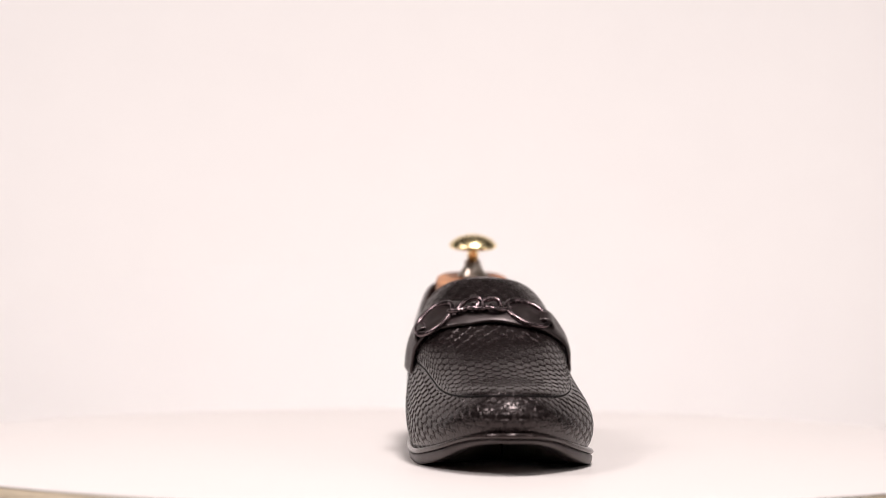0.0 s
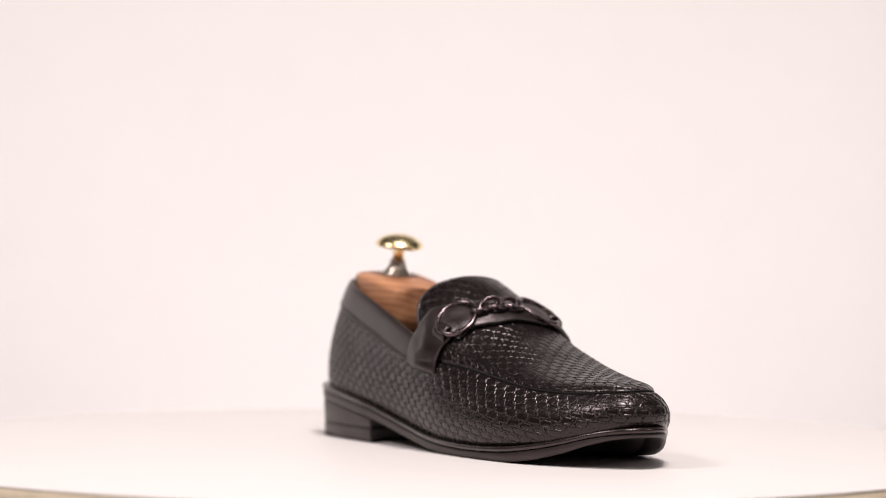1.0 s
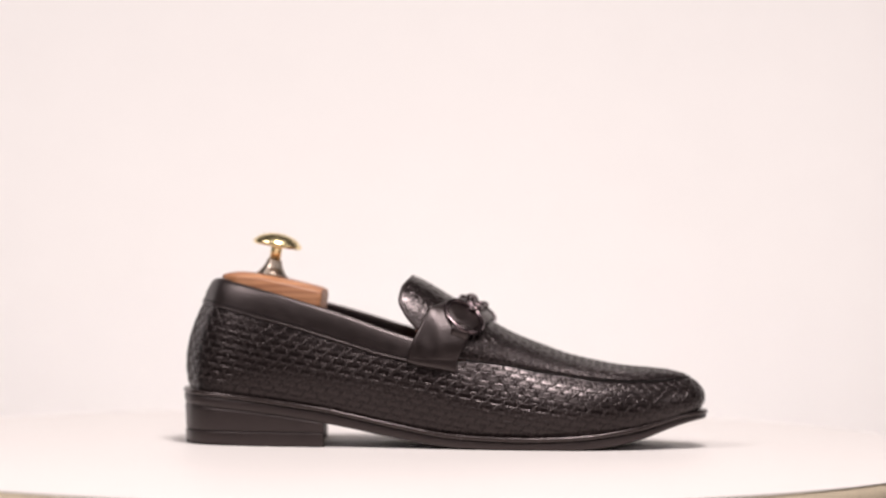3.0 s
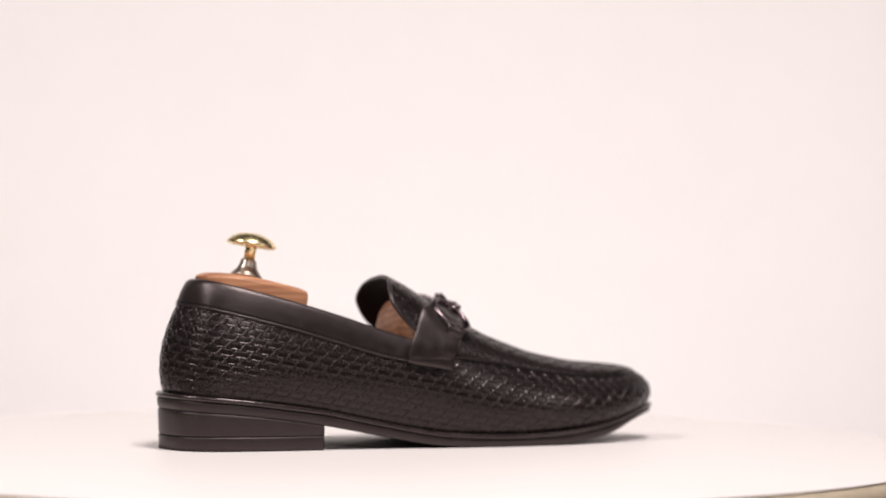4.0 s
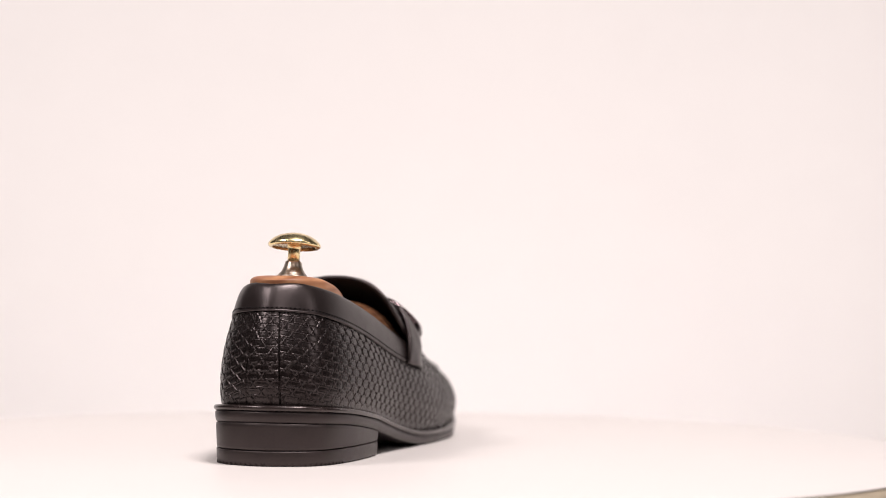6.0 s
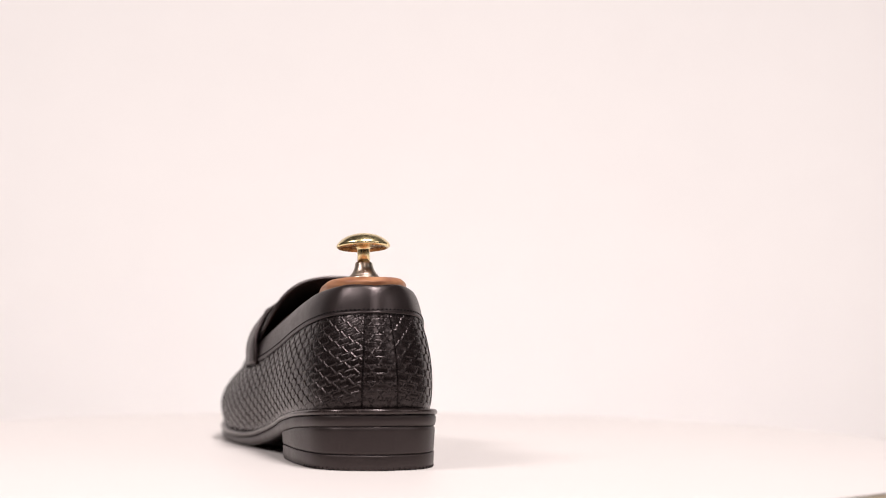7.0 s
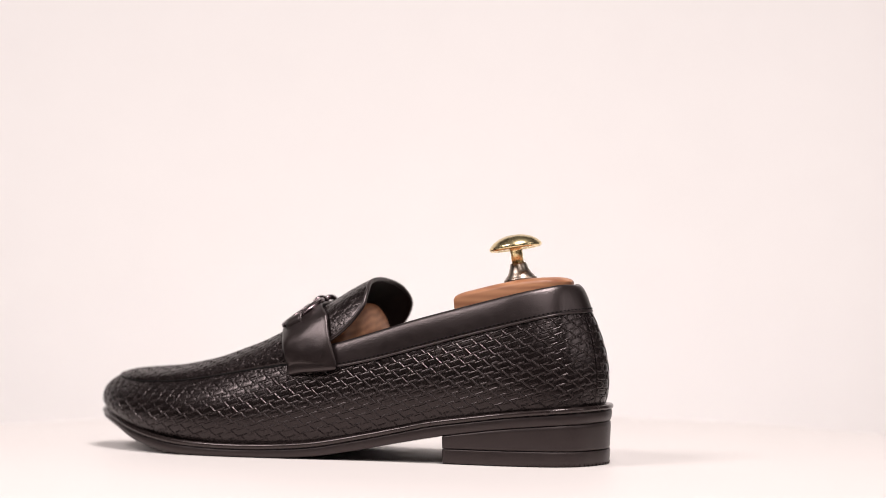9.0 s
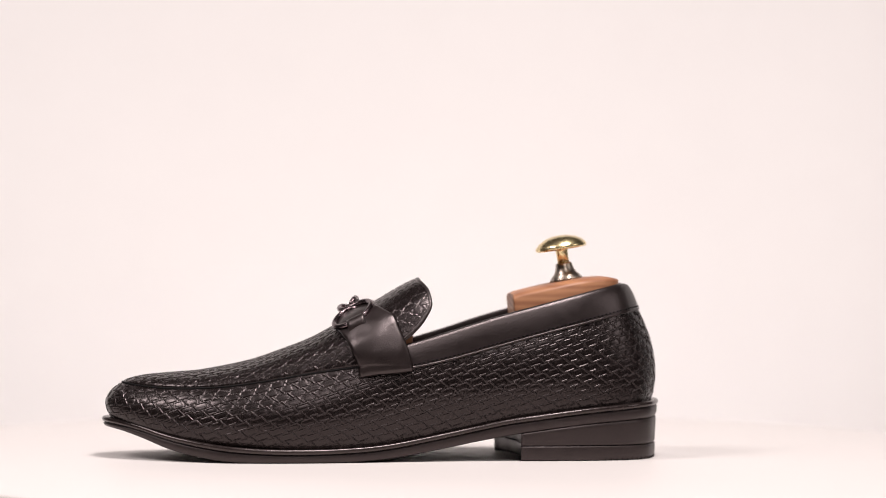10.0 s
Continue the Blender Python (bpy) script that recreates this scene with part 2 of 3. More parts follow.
# ---------------------------------------------------------------- the shoe
# stations from the back of the heel to the toe: welt edge, middle of the side wall, seam (mm)
STATIONS = [
    ((-3.0, 0, 31.5), (-4.9, 0, 56), (5.0, 0, 84)),
    ((4.2, 21, 31.5), (4.8, 20.3, 56), (11.0, 14.3, 83.3)),
    ((16, 30, 30.5), (17.5, 30.2, 55), (20, 23.8, 81.5)),
    ((39, 35.3, 28.5), (39, 36.4, 52), (39, 30.8, 76.8)),
    ((65, 37.5, 25.5), (65, 40, 47.5), (65, 35, 70.2)),
    ((91, 38, 20.8), (91, 41.5, 41.5), (91, 37.5, 63.2)),
    ((116, 39, 15.5), (116, 43, 36), (116, 40.5, 56.5)),
    ((139, 41, 11), (139, 45.5, 32), (139, 42.5, 52.0)),
    ((162, 44, 8.5), (162, 48, 30), (162, 42, 52.0)),
    ((187, 46, 7), (187, 49.5, 27.5), (187, 39.6, 48.8)),
    ((212, 46.5, 7.3), (212, 49.5, 26.5), (212, 37.6, 44.4)),
    ((237, 44, 9), (237, 46.5, 25.5), (237, 35, 40.8)),
    ((259, 38.3, 12.3), (259, 39.5, 26.5), (259, 30, 39.4)),
    ((277, 30, 16.5), (278, 31, 28.5), (275, 23, 39.5)),
    ((291, 20.3, 20.0), (292.5, 21, 31.5), (286, 15.2, 40.4)),
    ((298.7, 11.3, 21.7), (300.6, 11.6, 32.5), (292, 8, 41.0)),
    ((301, 0, 22.0), (303.2, 0, 32.5), (294.5, 0, 41.3)),
]
COLLAR = [(10.6, 0, 97.4), (15.0, 11.6, 97.8), (22.8, 19.4, 96.4), (39, 26.8, 92.6), (65, 31.5, 85.8), (91, 34.5, 78.8), (116, 37.5, 71.1),
          (138, 39.5, 64.6), (158, 40, 60)]
TOE_X = 294.6
RIDGE_X = [115, 130.6, 156, 178, 190.7, 206.5, 222.3, 238, 254, 270, 282, 290, 294.8]
RIDGE_Z = [103.8, 99.5, 85.5, 72.3, 65.6, 59.4, 53.9, 50.3, 47.5, 46.2, 45.0, 43.2, 41.5]


def middle(x):
    """The shoe's curved midline: how far it bows to the inner side."""
    return np.interp(x, [0, 60, 100, 150, 200, 230, 250, 280, 306], [0, 0.2, 0.6, 2.4, 5.0, 5.6, 5.3, 4.2, 3.0])


def left_side(p):
    return (p[0], p[1] + middle(p[0]), p[2])


def right_side(p):
    """The mirrored point on the outer side, where the opening dips lower."""
    x, y, z = p
    drop = 1.6 * math.exp(-((x - 125) / 42) ** 2) * min(1.0, max(0.0, (z - 40) / 15))
    return (x, -y + middle(x), z - drop)


def ring(points):
    return [left_side(p) for p in points] + [right_side(p) for p in points[-2:0:-1]]


def seam_lines():
    q = cyclic(ring([s[2] for s in STATIONS]), 0)
    half = (len(STATIONS) - 1) * 24
    return q[:half + 1], np.vstack([q[half:], q[:1]])[::-1]


SEAM_LEFT, SEAM_RIGHT = None, None


def seam_at(x, side):
    """y and z of the seam at x on one side (side +1 left, -1 right)."""
    q = SEAM_LEFT if side > 0 else SEAM_RIGHT
    return np.interp(x, q[:, 0], q[:, 1]), np.interp(x, q[:, 0], q[:, 2])


def arch(x, phi):
    """Point of the vamp over the instep (mm). phi runs from 0 (left seam) over the ridge to 180 (right seam)."""
    x, phi = np.broadcast_arrays(np.asarray(x, float), np.radians(np.asarray(phi, float)))
    yl, zl = seam_at(x, 1)
    yr, zr = seam_at(x, -1)
    c, s = np.cos(phi), np.sin(phi)
    e = np.interp(x, [130, 180, 236, 294], [0.88, 0.98, 1.0, 0.95])
    y = (yl + yr) / 2 + np.sign(c) * (yl - yr) / 2 * np.abs(c) ** e
    top = smooth_interp(x, RIDGE_X, RIDGE_Z)
    zs = zl + (zr - zl) * (1 - c) / 2
    z = zs + (top - zs) * np.abs(s) ** e
    return np.stack([x, y, z], -1)


SEAM_LEFT, SEAM_RIGHT = seam_lines()


def arch_frame(x, phi):
    """A place on the vamp with its outward, across and along directions."""
    p = arch(x, phi)
    dx = arch(x + 0.5, phi) - arch(x - 0.5, phi)
    dp = arch(x, phi + 0.5) - arch(x, phi - 0.5)
    dx /= np.linalg.norm(dx)
    dp /= np.linalg.norm(dp)
    n = np.cross(dp, dx)
    n /= np.linalg.norm(n)
    return p, n, dp, dx


def phi_at(x, z, side):
    f = np.linspace(0, 90, 361)
    a = f if side > 0 else 180 - f
    return float(a[np.argmin(np.abs(arch(np.full(361, float(x)), a)[:, 2] - z))])


SLANT_INNER, SLANT_OUTER = 18.0, 10.0  # degrees by which the weave climbs towards the heel


def side_wall(shoe):
    B, M, S = (cyclic(ring([s[i] for s in STATIONS]), 0) for i in range(3))
    (B, M, S), arc, total = even([B, M, S], 1, 3400)
    v = np.linspace(0, 1, 276)[None, :, None]
    P = B[:, None] * (1 - v) * (1 - 2 * v) + M[:, None] * 4 * v * (1 - v) + S[:, None] * v * (2 * v - 1)
    n = normals(P, True)
    out = P.copy()
    out[..., 2] = 0
    out[..., 0] -= 140
    flip = np.sign((n * out).sum(-1).mean())
    n *= flip
    vv = np.cumsum(np.linalg.norm(np.diff(P, axis=1, prepend=P[:, :1]), axis=-1), axis=1)
    vv = vv - vv[:, -1:]
    uu = np.where(arc < total / 2, arc, arc - total)[:, None] * np.ones_like(vv)
    # the heel strip has the pattern straight, on the flanks it is cut on the slant
    level = M[:, 2:3] + vv - vv[:, 138:139]
    ahead = (arc - total / 2)[:, None]
    climb = np.where(ahead < 0, SLANT_INNER, SLANT_OUTER) * np.clip((np.abs(ahead) - 8) / 50, 0, 1)
    slope = np.tan(np.radians(climb))
    rise = np.cumsum(slope, axis=0) * (total / len(arc))
    rise = np.where(ahead < 0, rise[len(arc) // 2] - rise, rise - rise[len(arc) // 2])
    across, up = ahead + np.sign(ahead) * level * slope, (level - rise) * np.cos(np.radians(climb))
    half = len(arc) // 2
    h = np.vstack([emboss(across[:half], up[:half]), emboss(across[half:], up[half:], down=0.9, up=0.9, bar=0.75)])
    h = np.where(np.abs(uu) < 9.5, emboss(uu, level, up=0.9), h)
    # stitch groove beside the seam, and a plain margin at the welt
    edge = np.clip(-vv / 2.2, 0, 1) * np.clip((vv - vv[:, :1] - 1) / 4, 0, 1)
    h = h * edge
    strip = np.exp(-((np.abs(uu) - 9.5) / 0.4) ** 2)
    rear = (np.abs(uu) < 12)
    h = np.where(rear, np.where(strip > 0.2, -1.9 * strip, h), h)
    P = P + n * (h * 0.42 - 0.08)[..., None]
    sheet("side_wall", P / 1000, LEATHER, shoe, "black leather side wall embossed with a cane-weave pattern", wrap_u=True)
    # inner face
    Q = np.stack([B, M, S], 1)[::14]
    nn = normals(Q, True) * flip
    sheet("lining", (Q - nn * 2.6) / 1000, LINING, shoe, "matt black inner lining", wrap_u=True)
    return flip


def collar_lines():
    """Seam and collar curves round the opening, from the left throat over the heel to the right throat."""
    S = [s[2] for s in STATIONS[:9]]
    S[8] = (158, 42.0, 52.0)
    s_line = [right_side(p) for p in S[:0:-1]] + [left_side(p) for p in S]
    c_line = [right_side(p) for p in COLLAR[:0:-1]] + [left_side(p) for p in COLLAR]
    out = []
    for pts in (s_line, c_line):
        p = np.array(pts, float)
        p = np.vstack([2 * p[0] - p[1], p, 2 * p[-1] - p[-2]])
        seg = []
        for i in range(1, len(p) - 2):
            f = np.linspace(0, 1, 20, endpoint=False)[:, None]
            a, b, c, d = p[i - 1], p[i], p[i + 1], p[i + 2]
            seg.append(0.5 * (2 * b + (c - a) * f + (2 * a - 5 * b + 4 * c - d) * f ** 2 + (3 * b - a - 3 * c + d) * f ** 3))
        out.append(np.vstack(seg + [p[-2][None]]))
    return out


def outward(P2, centre=(75.0, 0.0)):
    """Plan normals of an open line, away from the shoe's middle."""
    t = np.gradient(P2, axis=0)
    n = np.stack([t[:, 1], -t[:, 0], np.zeros(len(t))], -1)
    n /= np.linalg.norm(n, axis=1, keepdims=True)
    mid = len(n) // 2
    if n[mid, 0] > 0:
        n = -n
    return n


def stitches(line, parent, label, pitch=2.5):
    """A row of short raised threads along a path (mm)."""
    seg = np.linalg.norm(np.diff(line, axis=0), axis=1)
    arc = np.concatenate([[0], np.cumsum(seg)])
    bm = bmesh.new()
    count = int(arc[-1] / pitch)
    for i in range(count):
        a = np.array([np.interp(arc[-1] * (i + 0.15) / count, arc, line[:, j]) for j in range(3)]) / 1000
        b = np.array([np.interp(arc[-1] * (i + 0.8) / count, arc, line[:, j]) for j in range(3)]) / 1000
        d = Vector(b - a)
        m = Matrix.Translation((a + b) / 2) @ d.to_track_quat("X", "Z").to_matrix().to_4x4() @ Matrix.Diagonal((d.length / 2, 0.0004, 0.0004, 1))
        bmesh.ops.create_icosphere(bm, subdivisions=1, radius=1, matrix=m)
    return part("stitching", bm, THREAD, parent, label)


def collar_band(shoe):
    s, c = collar_lines()
    n = outward(s)
    rows = []
    for f, o in [(-0.06, 0.2), (-0.05, 0.7), (0.0, 0.95), (0.1, 1.0), (0.3, 1.15), (0.5, 1.2), (0.7, 1.0), (0.85, 0.6), (0.94, 0.1), (0.985, -0.6), (1.0, -1.4),
                 (0.985, -2.2), (0.93, -2.8), (0.7, -3.0), (0.4, -3.2), (0.1, -3.4)]:
        rows.append(s * (1 - f) + c * f + n * o)
    band = sheet("collar_band", np.stack(rows, 1) / 1000, SMOOTH, shoe, "smooth black leather collar band")
    # line of stitches just under the band
    low = s * 0.93 + c * 0.07 + n * 1.15
    stitches(low, band, "row of black stitches under the collar band")
    # piping that hides the joint
    sheet("piping", tube((s * 1.045 - c * 0.045 + n * 0.55) / 1000, 0.0007, 8), SMOOTH, band, wrap_v=True)


def vamp(shoe):
    phi = np.linspace(1, 179, 540)
    zz = arch(np.full(540, 134.0), phi)[:, 2]
    back = smooth_interp(zz, [60, 65, 68, 71.5, 77, 84, 91, 95, 97.2], [151, 149, 143, 135.5, 129, 125.2, 126.4, 128.6, 130.2])
    q = np.linspace(0, 1, 740)
    q = np.where(q < 0.8, q, 0.8 + 0.2 * np.sin((q - 0.8) / 0.2 * math.pi / 2))
    X = back[None, :] + q[:, None] * (TOE_X - back[None, :])
    P = arch(X, np.broadcast_to(phi, X.shape))
    n = normals(P)
    n *= np.sign(n[..., 2].mean())
    u = np.cumsum(np.linalg.norm(np.diff(P, axis=1, prepend=P[:, :1]), axis=-1), axis=1)
    u -= u[:, 270:271]
    edge = np.clip((np.minimum(u - u[:, :1], u[:, -1:] - u)) / 2.0, 0, 1) * np.clip((TOE_X - X) / 2.5, 0, 1) * np.clip((X - back) / 2.5, 0, 1)
    along = np.linspace(110, TOE_X, 400)
    rise = smooth_interp(along, RIDGE_X, RIDGE_Z)
    run = np.concatenate([[0], np.cumsum(np.hypot(np.diff(along), np.diff(rise)))])
    h = emboss(np.interp(X, along, run), u, down=0.85, up=0.85, bar=0.8, over=0.3) * edge * np.interp(X, [150, 172], [0.65, 1.0])
    # the apron lies a little proud of the side wall, with a rolled edge
    rim = np.clip((np.minimum(u - u[:, :1], u[:, -1:] - u)) / 1.6, 0, 1)
    rim = np.sqrt(np.clip(1 - (1 - rim) ** 2, 0, 1)) * np.sqrt(np.clip(1 - (1 - np.clip((TOE_X - X) / 2.5, 0, 1)) ** 2, 0, 1))
    P = P + n * (h * 0.34 - 0.12 + 0.55 * rim - 0.15)[..., None]
    apron = sheet("apron", P / 1000, LEATHER, shoe, "embossed black leather apron and flared tongue")
    under = (P - n * 1.7)[:230:8, ::8]
    sheet("tongue_lining", under / 1000, LINING, apron, "matt black underside of the tongue")
    # rolled edge of the tongue
    rows = P[0] - n[0] * 0.8
    keep = (zz > 63)
    sheet("tongue_binding", tube(rows[keep] / 1000, 0.00125, 10), SMOOTH, apron, "smooth black tongue edge", wrap_v=True)
    # dark groove cord along the apron seam
    x = np.concatenate([np.linspace(164, 290, 90), TOE_X - 4.6 * np.cos(np.linspace(0, math.pi / 2, 10)[1:])])
    left = arch(x, 0.0)
    right = arch(x[::-1], 180.0)
    cord = np.vstack([left, right])
    sheet("apron_seam", tube((cord + (0, 0, 0.1)) / 1000, 0.0005, 8), THREAD, apron, "black apron seam", wrap_v=True)


def strap(shoe):
    phi = np.linspace(-1, 181, 150)
    w = np.linspace(0, 1, 20)
    rows = []
    for f in w:
        lead = arch(np.full(150, 164.0), np.clip(phi, 0, 180))
        front = np.interp(lead[:, 2], [46, 53, 68, 79], [162.5, 165, 171.2, 178])
        rear = np.interp(lead[:, 2], [46, 53, 70, 78, 83], [134.5, 136.5, 145.5, 156.5, 164.5])
        x = rear + (front - rear) * f - 5.0 * (np.clip(phi, 0, 180) / 180) ** 1.5
        p = arch(x, np.clip(phi, 0, 180))
        dent = np.array([noise.noise(Vector((x_ * 0.09, f_ * 0.06, f * 1.7))) for x_, f_ in zip(x, phi)])
        puff = 1.7 + 0.8 * dent[:, None] + 1.2 * math.sin(math.pi * f) - 0.5 * (2 * abs(f - 0.5)) ** 8
        nrm = p - arch(x, np.clip(phi, 0, 180)) * np.array([1, 0, 0]) - np.array([0, 0, 30.0])
        nrm[:, 0] = 0
        nrm /= np.linalg.norm(nrm, axis=1, keepdims=True)
        p = p + nrm * puff
        tails = []
        for side, k in ((1, 0), (-1, -1)):
            tail = []
            reach = (1.6 + 3.9 * f) if side > 0 else (0.8 + 5.8 * f)
            for e in (1.0, 0.9, 0.6, 0.3):
                q = p[k].copy()
                q[2] -= e * reach
                q[1] += side * (0.13 * e * reach - (0.5 if e == 1.0 else 0.0))
                q[0] -= 0.1 * e * reach
                tail.append(q)
            tails.append(np.array(tail))
        rows.append(np.vstack([tails[0], p, tails[1][::-1]]))
    P = np.array(rows)
    band = sheet("strap", P / 1000, SMOOTH, shoe, "smooth black leather saddle strap across the instep", thick=0.0019)
    for k, side in ((2, 1), (-3, -1)):
        stitches(P[1:-1, k] + (0, 0.15 * side, 0), band, "black stitches along the strap's lower edge", 2.2)
    return band


def oval(rx, ry, wire, sides=10, n=40, bend=0.0):
    a = np.linspace(0, 2 * math.pi, n, endpoint=False)
    path = np.stack([rx * np.cos(a), ry * np.sin(a), bend * np.cos(2 * a)], -1)
    return tube(path, wire, sides, True)


def put(P, origin, ex, ey, ez):
    return origin + P[..., :1] * ex + P[..., 1:2] * ey + P[..., 2:3] * ez


def chain(strap_part):
    ends = []
    for side in (1, -1):
        at = 165.5 if side > 0 else 161.0
        f = phi_at(at, 77.0 if side > 0 else 74.0, side)
        p, n, dp, dx = arch_frame(at, f)
        sheet("chain_ring", put(oval(12.6, 11.6, 1.6), p + n * 3.8, dp, dx, n) / 1000, GUNMETAL, strap_part, "dark gunmetal ring on the strap", True, True)
        # short leather loop that holds the ring
        p2, n2, dp2, dx2 = arch_frame(at - 1.5, f - side * 17.0)
        a = np.linspace(-0.15, 1.15, 16) * math.pi
        band = np.stack([np.cos(a) * 4.2, np.zeros(16), 2.0 + np.sin(a) * 3.7], -1)
        P = np.stack([band + (0, s, 0) for s in np.linspace(-5.2, 5.2, 6)], 1)
        sheet("ring_loop", put(P, p2, dp2, dx2, n2) / 1000, SMOOTH, strap_part, "leather loop round the ring", thick=0.0012)
        ends.append(f + side * 20.0)
    count = 5
    for i in range(count):
        t = (i + 0.5) / count
        f = ends[0] + (ends[1] - ends[0]) * t
        p, n, dp, dx = arch_frame(166.5 - 3.0 * t, f)
        roll = radians(34 if i % 2 == 0 else -34)
        e2 = dx * math.cos(roll) + n * math.sin(roll)
        e3 = -dx * math.sin(roll) + n * math.cos(roll)
        yaw = radians(24)
        ex = dp * math.cos(yaw) + e2 * math.sin(yaw)
        ey = -dp * math.sin(yaw) + e2 * math.cos(yaw)
        sheet("chain_link", put(oval(7.7, 5.0, 1.55, 10, 36, 0.7), p + n * 4.0, ex, ey, e3) / 1000, GUNMETAL, strap_part, "", True, True)


# sole edge: x, half width left, half width right, top, underside (mm)
SOLE = [(-6.2, 0, 32.7, 23.3), (-3.6, 13, 32.6, 23.1), (2.5, 25, 32.2, 22.7), (15, 33.2, 31.2, 21.9), (39, 38.3, 29, 19.9), (65, 39.8, 25.6, 16.6), (83, 39.8, 23.0, 13.8),
        (101, 40, 19.2, 10.4), (124.5, 41.5, 14.3, 5.7), (150, 44.5, 9.8, 1.6), (175, 47.5, 7.9, 0.1), (205, 49, 7.5, 0.0), (232, 47.5, 8.8, 0.3),
        (252, 42.3, 11.4, 2.7), (269, 35, 14.8, 6.8), (283, 26.4, 18.8, 11.9), (294, 18.4, 21.2, 15.2), (301.5, 10.2, 22.2, 16.6), (304.6, 0, 22.4, 16.9)]


def sole_ring(n=420):
    top = cyclic(ring([(x, y, zt) for x, y, zt, zb in SOLE]), 0)
    low = cyclic(ring([(x, y, zb) for x, y, zt, zb in SOLE]), 0)
    (top, low), arc, total = even([top, low], 0, n)
    t = np.roll(top, -1, 0) - np.roll(top, 1, 0)
    nrm = np.stack([t[:, 1], -t[:, 0], 0 * t[:, 0]], -1)
    nrm /= np.linalg.norm(nrm, axis=1, keepdims=True)
    if nrm[0, 0] > 0:
        nrm = -nrm
    return top, low, nrm


def sole(shoe):
    top, low, n = sole_ring()
    up = np.array([0, 0, 1.0])

    def loop(o, f, dz):
        return top * (1 - f) + low * f + n * o + up * dz
    inner = loop(-9, 0, -1.5)
    welt_rows = [inner, loop(-3.0, 0, -0.4), loop(-1.0, 0, 0.1), loop(0.1, 0, 0.05), loop(0.8, 0, -0.5), loop(1.1, 0, -1.4), loop(0.8, 0, -2.3), loop(0.0, 0, -2.9), loop(-0.7, 0, -3.1), loop(-3, 0, -3.1)]
    sheet("welt", np.stack(welt_rows, 1) / 1000, WELT, shoe, "polished black welt bead", wrap_u=True)

    def shrunk(k, dz):
        p = low.copy()
        m = middle(p[:, 0])
        p[:, 1] = m + (p[:, 1] - m) * k
        p[:, 0] = 150 + (p[:, 0] - 150) * (1 - (1 - k) * 0.35)
        p[:, 2] += dz
        return p
    rows = [loop(-3, 0, -3.0), loop(-0.7, 0, -3.05), loop(0.0, 0, -3.4), loop(0.35, 0, -4.0), loop(0.1, 0.75, 0), loop(-0.4, 0.92, 0), loop(-1.2, 1.0, 0.1), shrunk(0.94, 0.0), shrunk(0.80, 0.0),
            shrunk(0.785, 0.9), shrunk(0.75, 1.0), shrunk(0.735, 0.1), shrunk(0.4, 0.3), shrunk(0.02, 0.3)]
    sheet("outsole", np.stack(rows, 1) / 1000, RUBBER, shoe, "black rubber outsole curling up at the toe", wrap_u=True)
    # insole
    ins = loop(-4, 0, 3.0)
    cen = ins.copy()
    cen[:, 1] = cen[:, 1] * 0.02 + middle(cen[:, 0]) * 0.98
    sheet("insole", np.stack([ins, ins * 0.5 + cen * 0.5, cen], 1) / 1000, LINING, shoe, "black insole", wrap_u=True)


def heel_outline():
    top, low, n = sole_ring()
    k = len(top) // 2
    # left flank forwards, breast line, right flank backwards
    left = [(p, q, m) for p, q, m in zip(top[:k], low[:k], n[:k]) if p[0] < 75.5]
    right = [(p, q, m) for p, q, m in zip(top[k:], low[k:], n[k:]) if p[0] < 82.0]
    pts = left[:]
    a, b = left[-1], right[0]
    for f in np.linspace(0, 1, 24)[1:-1]:
        p = a[0] * (1 - f) + b[0] * f
        q = a[1] * (1 - f) + b[1] * f
        bow = 5.0 * math.sin(math.pi * f)
        pts.append((p - (bow, 0, 0), q - (bow, 0, 0), np.array([1.0, 0, 0])))
    pts += right
    return [np.array(x) for x in zip(*pts)]


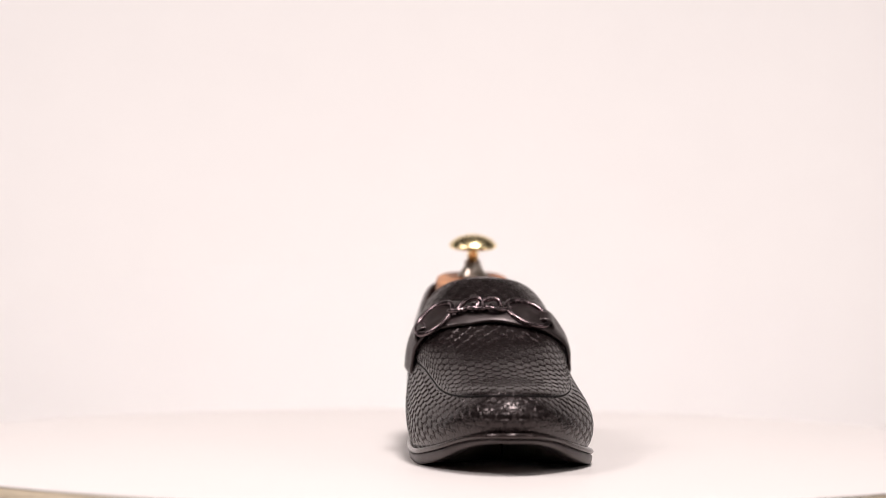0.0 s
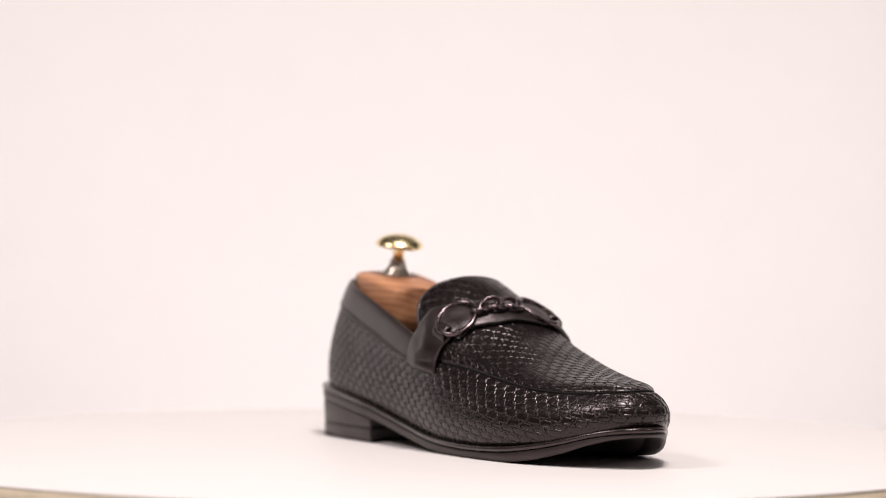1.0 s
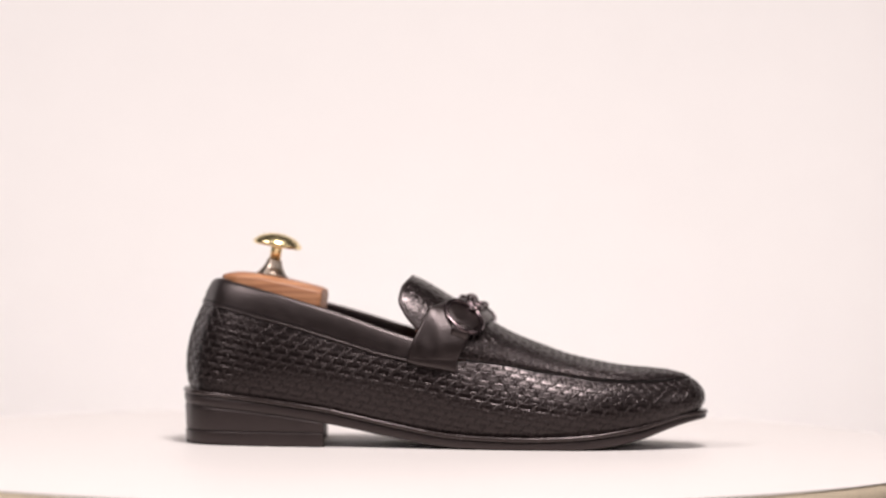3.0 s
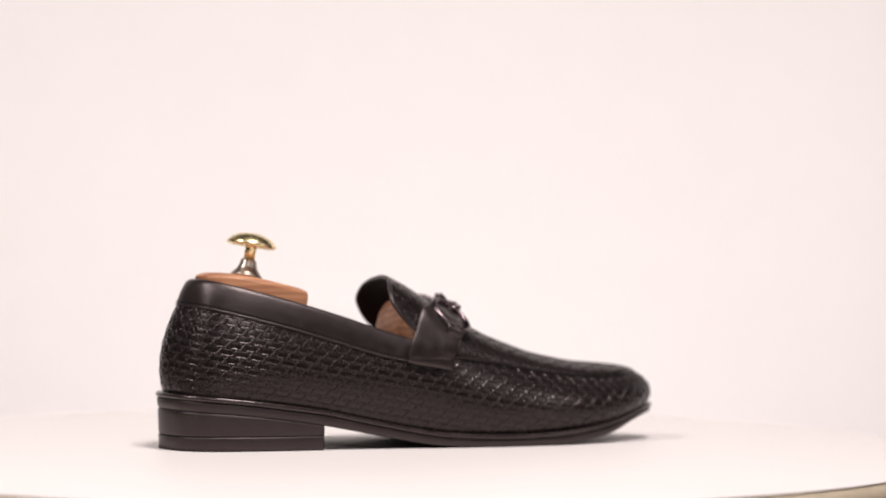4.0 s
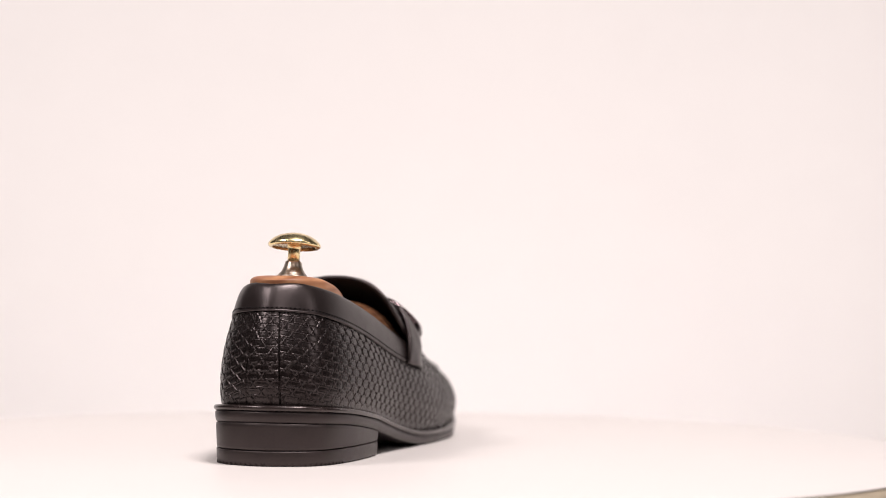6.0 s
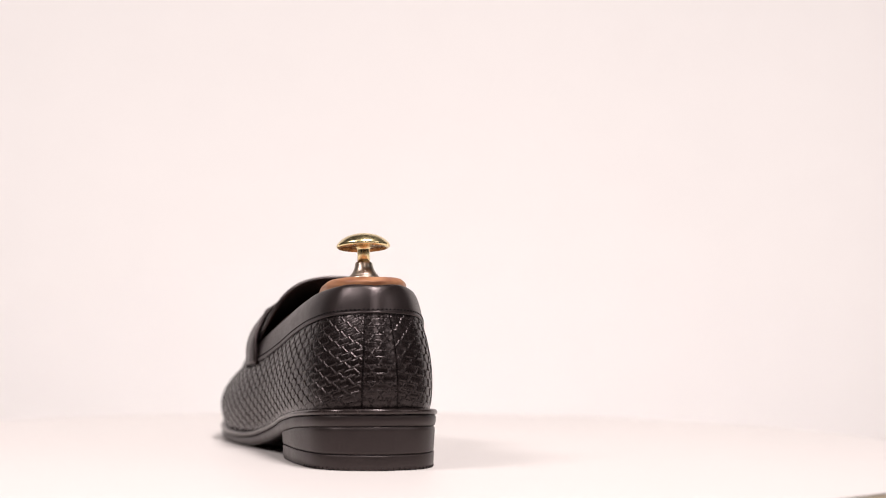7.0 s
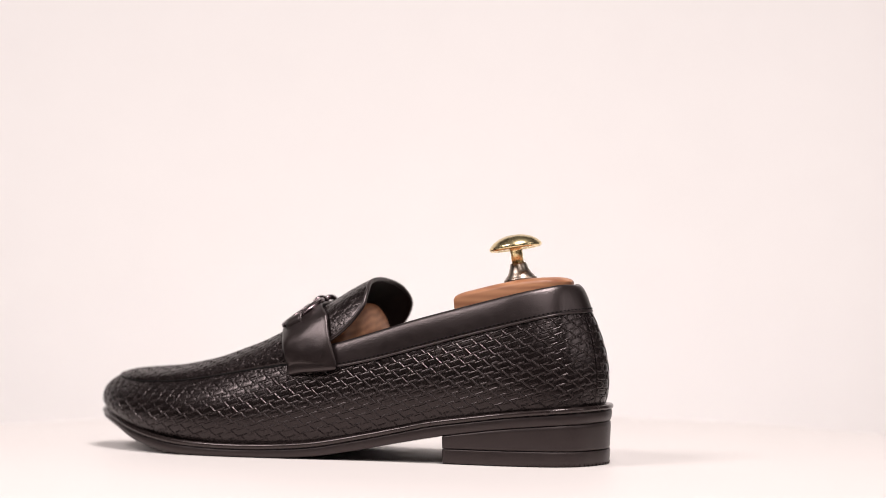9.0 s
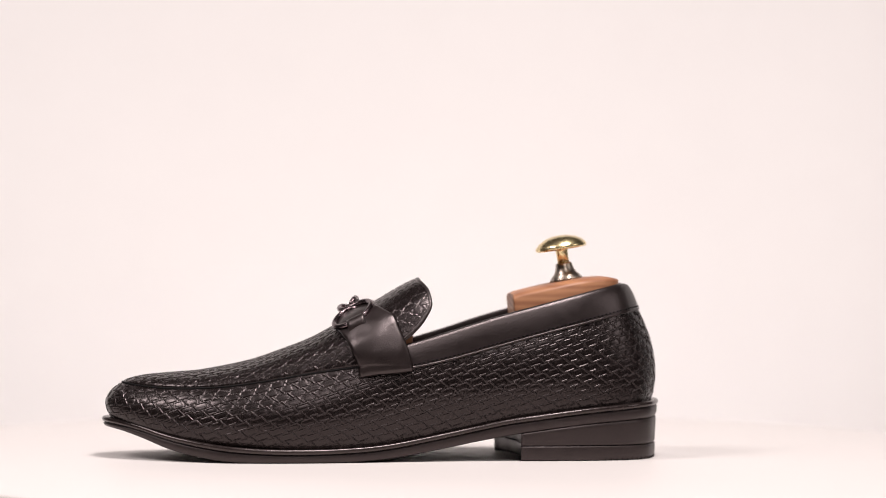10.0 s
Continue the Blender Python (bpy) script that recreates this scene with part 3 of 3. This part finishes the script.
def heel(shoe):
    top, low, n = heel_outline()

    def loop(o, z, seat=False):
        p = low + n * o
        if seat:
            p[:, 2] += z
        else:
            p[:, 2] = z
        return p

    def between(o, f):
        p = low + n * o
        p[:, 2] = 8.4 + (low[:, 2] - 8.4) * f
        return p

    def centre(row):
        c = row.mean(0)
        q = row * 0.02 + c * 0.98
        q[:, 2] = row[:, 2]
        return q
    r0 = loop(-3.0, 0.3, True)
    rows = [centre(r0), r0, loop(-0.9, 0.1, True), loop(-0.35, -0.4, True), between(-0.25, 0.85), between(-0.5, 0.5), between(-0.7, 0.12), between(-0.9, 0.04), between(-1.6, 0.0), between(-3, 0.0)]
    rows.append(centre(rows[-1]))
    block = sheet("heel_block", np.stack(rows, 1) / 1000, RUBBER, shoe, "stacked black heel block with thin parting lines", wrap_u=True)
    rows = [loop(-3, 8.3), loop(-1.5, 8.25), loop(-0.75, 8.0), loop(-0.6, 7.5), loop(-0.8, 3), loop(-1.1, 1.2), loop(-1.7, 0.3), loop(-2.6, 0.0), loop(-6, 0.0)]
    rows = [centre(rows[0])] + rows + [centre(rows[-1])]
    lift = sheet("top_lift", np.stack(rows, 1) / 1000, RUBBER, block, "black rubber top lift", wrap_u=True)
    # fine tread ridges along the rear lower edge
    edge = low + n * -1.5
    keep = [k for k in range(len(edge)) if edge[k, 0] < 30 and n[k, 0] < 0.9]
    bm = bmesh.new()
    for k in keep[::2]:
        turn = math.atan2(n[k, 1], n[k, 0])
        m = Matrix.Translation((edge[k, 0] / 1000, edge[k, 1] / 1000, 0.0008)) @ Matrix.Rotation(turn, 4, "Z") @ Matrix.Diagonal((0.0014, 0.0009, 0.0013, 1))
        bmesh.ops.create_cube(bm, size=1, matrix=m)
    part("tread_ridges", bm, RUBBER, lift, "fine ridges along the heel's lower edge", smooth=False)


def build_shoe():
    shoe = new("loafer_shoe")
    tagged(shoe, "black embossed leather loafer with chain strap standing on the turntable", "shoe")
    side_wall(shoe)
    collar_band(shoe)
    vamp(shoe)
    chain(strap(shoe))
    sole(shoe)
    heel(shoe)
    return shoe


# ---------------------------------------------------------------- the shoe tree
def build_shoe_tree():
    tree = new("shoe_tree")
    tagged(tree, "reddish cedar shoe tree with brass knob set inside the loafer", "shoe tree")
    # heel block: follows the collar, crowned on top, cut square in front
    n, m = 60, 41
    x = np.concatenate([15.5 + 6.5 * (1 - np.cos(np.linspace(0, math.pi / 2, 16))), np.linspace(22.1, 77.0, n - 16)])
    wide = np.interp(x, [15.5, 16.6, 19, 22, 26.5, 38, 53, 63, 78], [0, 7.0, 12.0, 15.0, 18.0, 21.8, 22.8, 21.8, 19.5])
    ztop = smooth_interp(x, [13.5, 18, 26, 36, 50, 77.5], [98.0, 100.4, 101.6, 101.0, 98.6, 92.2])
    v = np.linspace(-1, 1, m)
    rows = []
    for xi, wi, zi in zip(x, wide, ztop):
        cut = max(0.0, (xi - 71) / 6) ** 3 * 0.6
        y = wi * np.sign(v) * (1 - (1 - np.abs(v)) ** 1.2)
        z = zi - cut - 2.4 * (np.abs(v) ** 4.0) * (wi / 23) - 1.2 * np.abs(v) ** 16
        top = np.stack([np.full(m, xi), y, z], -1)
        low = np.stack([np.full(m, xi - (3.0 if xi > 75 else 0)), y * 0.985, np.full(m, 62.0)], -1)
        rows.append(np.vstack([low[:1] * 0.5 + top[:1] * 0.5 + (0, -0.1, 0), top, low[-1:] * 0.5 + top[-1:] * 0.5 + (0, 0.1, 0), low[::-1][::8]]))
    P = np.array(rows)
    piece = sheet("heel_piece", P / 1000, CEDAR, tree, "reddish cedar heel block, crowned on top", wrap_v=True)
    face = P[-1]
    end = np.stack([face + (-0.2, 0, 0), face * (1, 0.985, 1) + (0.25, 0, -0.15), face * (1, 0.5, 1) + (0.3, 0, -0.15), face * (1, 0.0, 1) + (0.3, 0, -0.15)])
    sheet("end_face", end / 1000, CEDAR, piece, "sawn front face of the cedar block", wrap_v=True)
    # knob on its turned stem, leaning towards the toe
    lean = Matrix.Translation((0.0455, 0.0, 0.0998)) @ pose(0, 0, 0, 0, 9.5, 0) @ Matrix.Diagonal((0.00101, 0.00101, 0.00101, 1))
    turned("ferrule", [(0, -1), (8.9, -1), (9.2, 0.2), (8.9, 0.9), (8.1, 1.3), (7.9, 1.9), (6.6, 3.2), (5.6, 5.0), (4.9, 7.0), (4.6, 8.6), (4.2, 9.3), (0, 9.3)], NICKEL, tree, lean, 40,
           "tarnished nickel bell-shaped ferrule")
    turned("stem", [(0, 9.0), (3.3, 9.0), (3.3, 15.5), (3.8, 17.2), (5.5, 18.2), (0, 18.2)], GOLD, tree, lean, 32, "brass stem")
    turned("knob", [(0, 17.2), (5, 17.4), (11.5, 17.6), (12.2, 17.0), (13.4, 17.0), (14.4, 17.7), (14.5, 18.6), (13.9, 19.6), (11.8, 21.7), (8.7, 23.4), (4.8, 24.6), (0, 25.0)], GOLD, tree, lean, 64,
           "polished brass mushroom knob")
    # front piece inside the vamp, its rounded back seen through the throat
    phi = np.linspace(2, 178, 60)
    rows = []
    for xi, k in [(133.0, 0.02), (133.1, 0.3), (133.7, 0.6), (135.0, 0.8), (137, 0.9), (140, 0.96), (145.5, 1.0), (157, 1.0), (170, 1.0)]:
        a = arch(np.full(60, xi + 4.0), phi)
        c = np.array([0, 0, 62.0])
        q = (a - c) * (1, 0.84, 0.80) * (1, k, k) + c
        q[:, 0] = xi
        base = q[[-1, 0]].copy()
        base[:, 2] = 30
        base[:, 1] = base[:, 1] * 0.98
        rows.append(np.vstack([q, base]))
    sheet("front_piece", np.array(rows) / 1000, CEDAR, tree, "rounded cedar forepart under the tongue", wrap_v=True)
    return tree


build_room()
turntable = build_turntable()
shoe = build_shoe()
tree = build_shoe_tree()


def motions():
    """The board turns evenly and carries the shoe and its tree."""
    times = [i * 0.1 for i in range(101)]
    fine = np.linspace(0, 10, 1001)
    rough = smooth_interp(fine, *zip(*TURN_SLIP))
    slip_t, slip_a = fine, np.convolve(np.pad(rough, 40, mode="edge"), np.ones(81) / 81, mode="valid")
    turn = [(t, pose(0, 0, 0, 0, 0, TURN_START + TURN_RATE * t + float(np.interp(t, slip_t, slip_a)))) for t in times]
    ride = pose(*SHOE_AT, 0, 0, SHOE_TURN)
    walk(turntable, turn)
    walk(shoe, [(t, m @ ride) for t, m in turn])
    walk(tree, [(t, m @ ride) for t, m in turn])


motions()
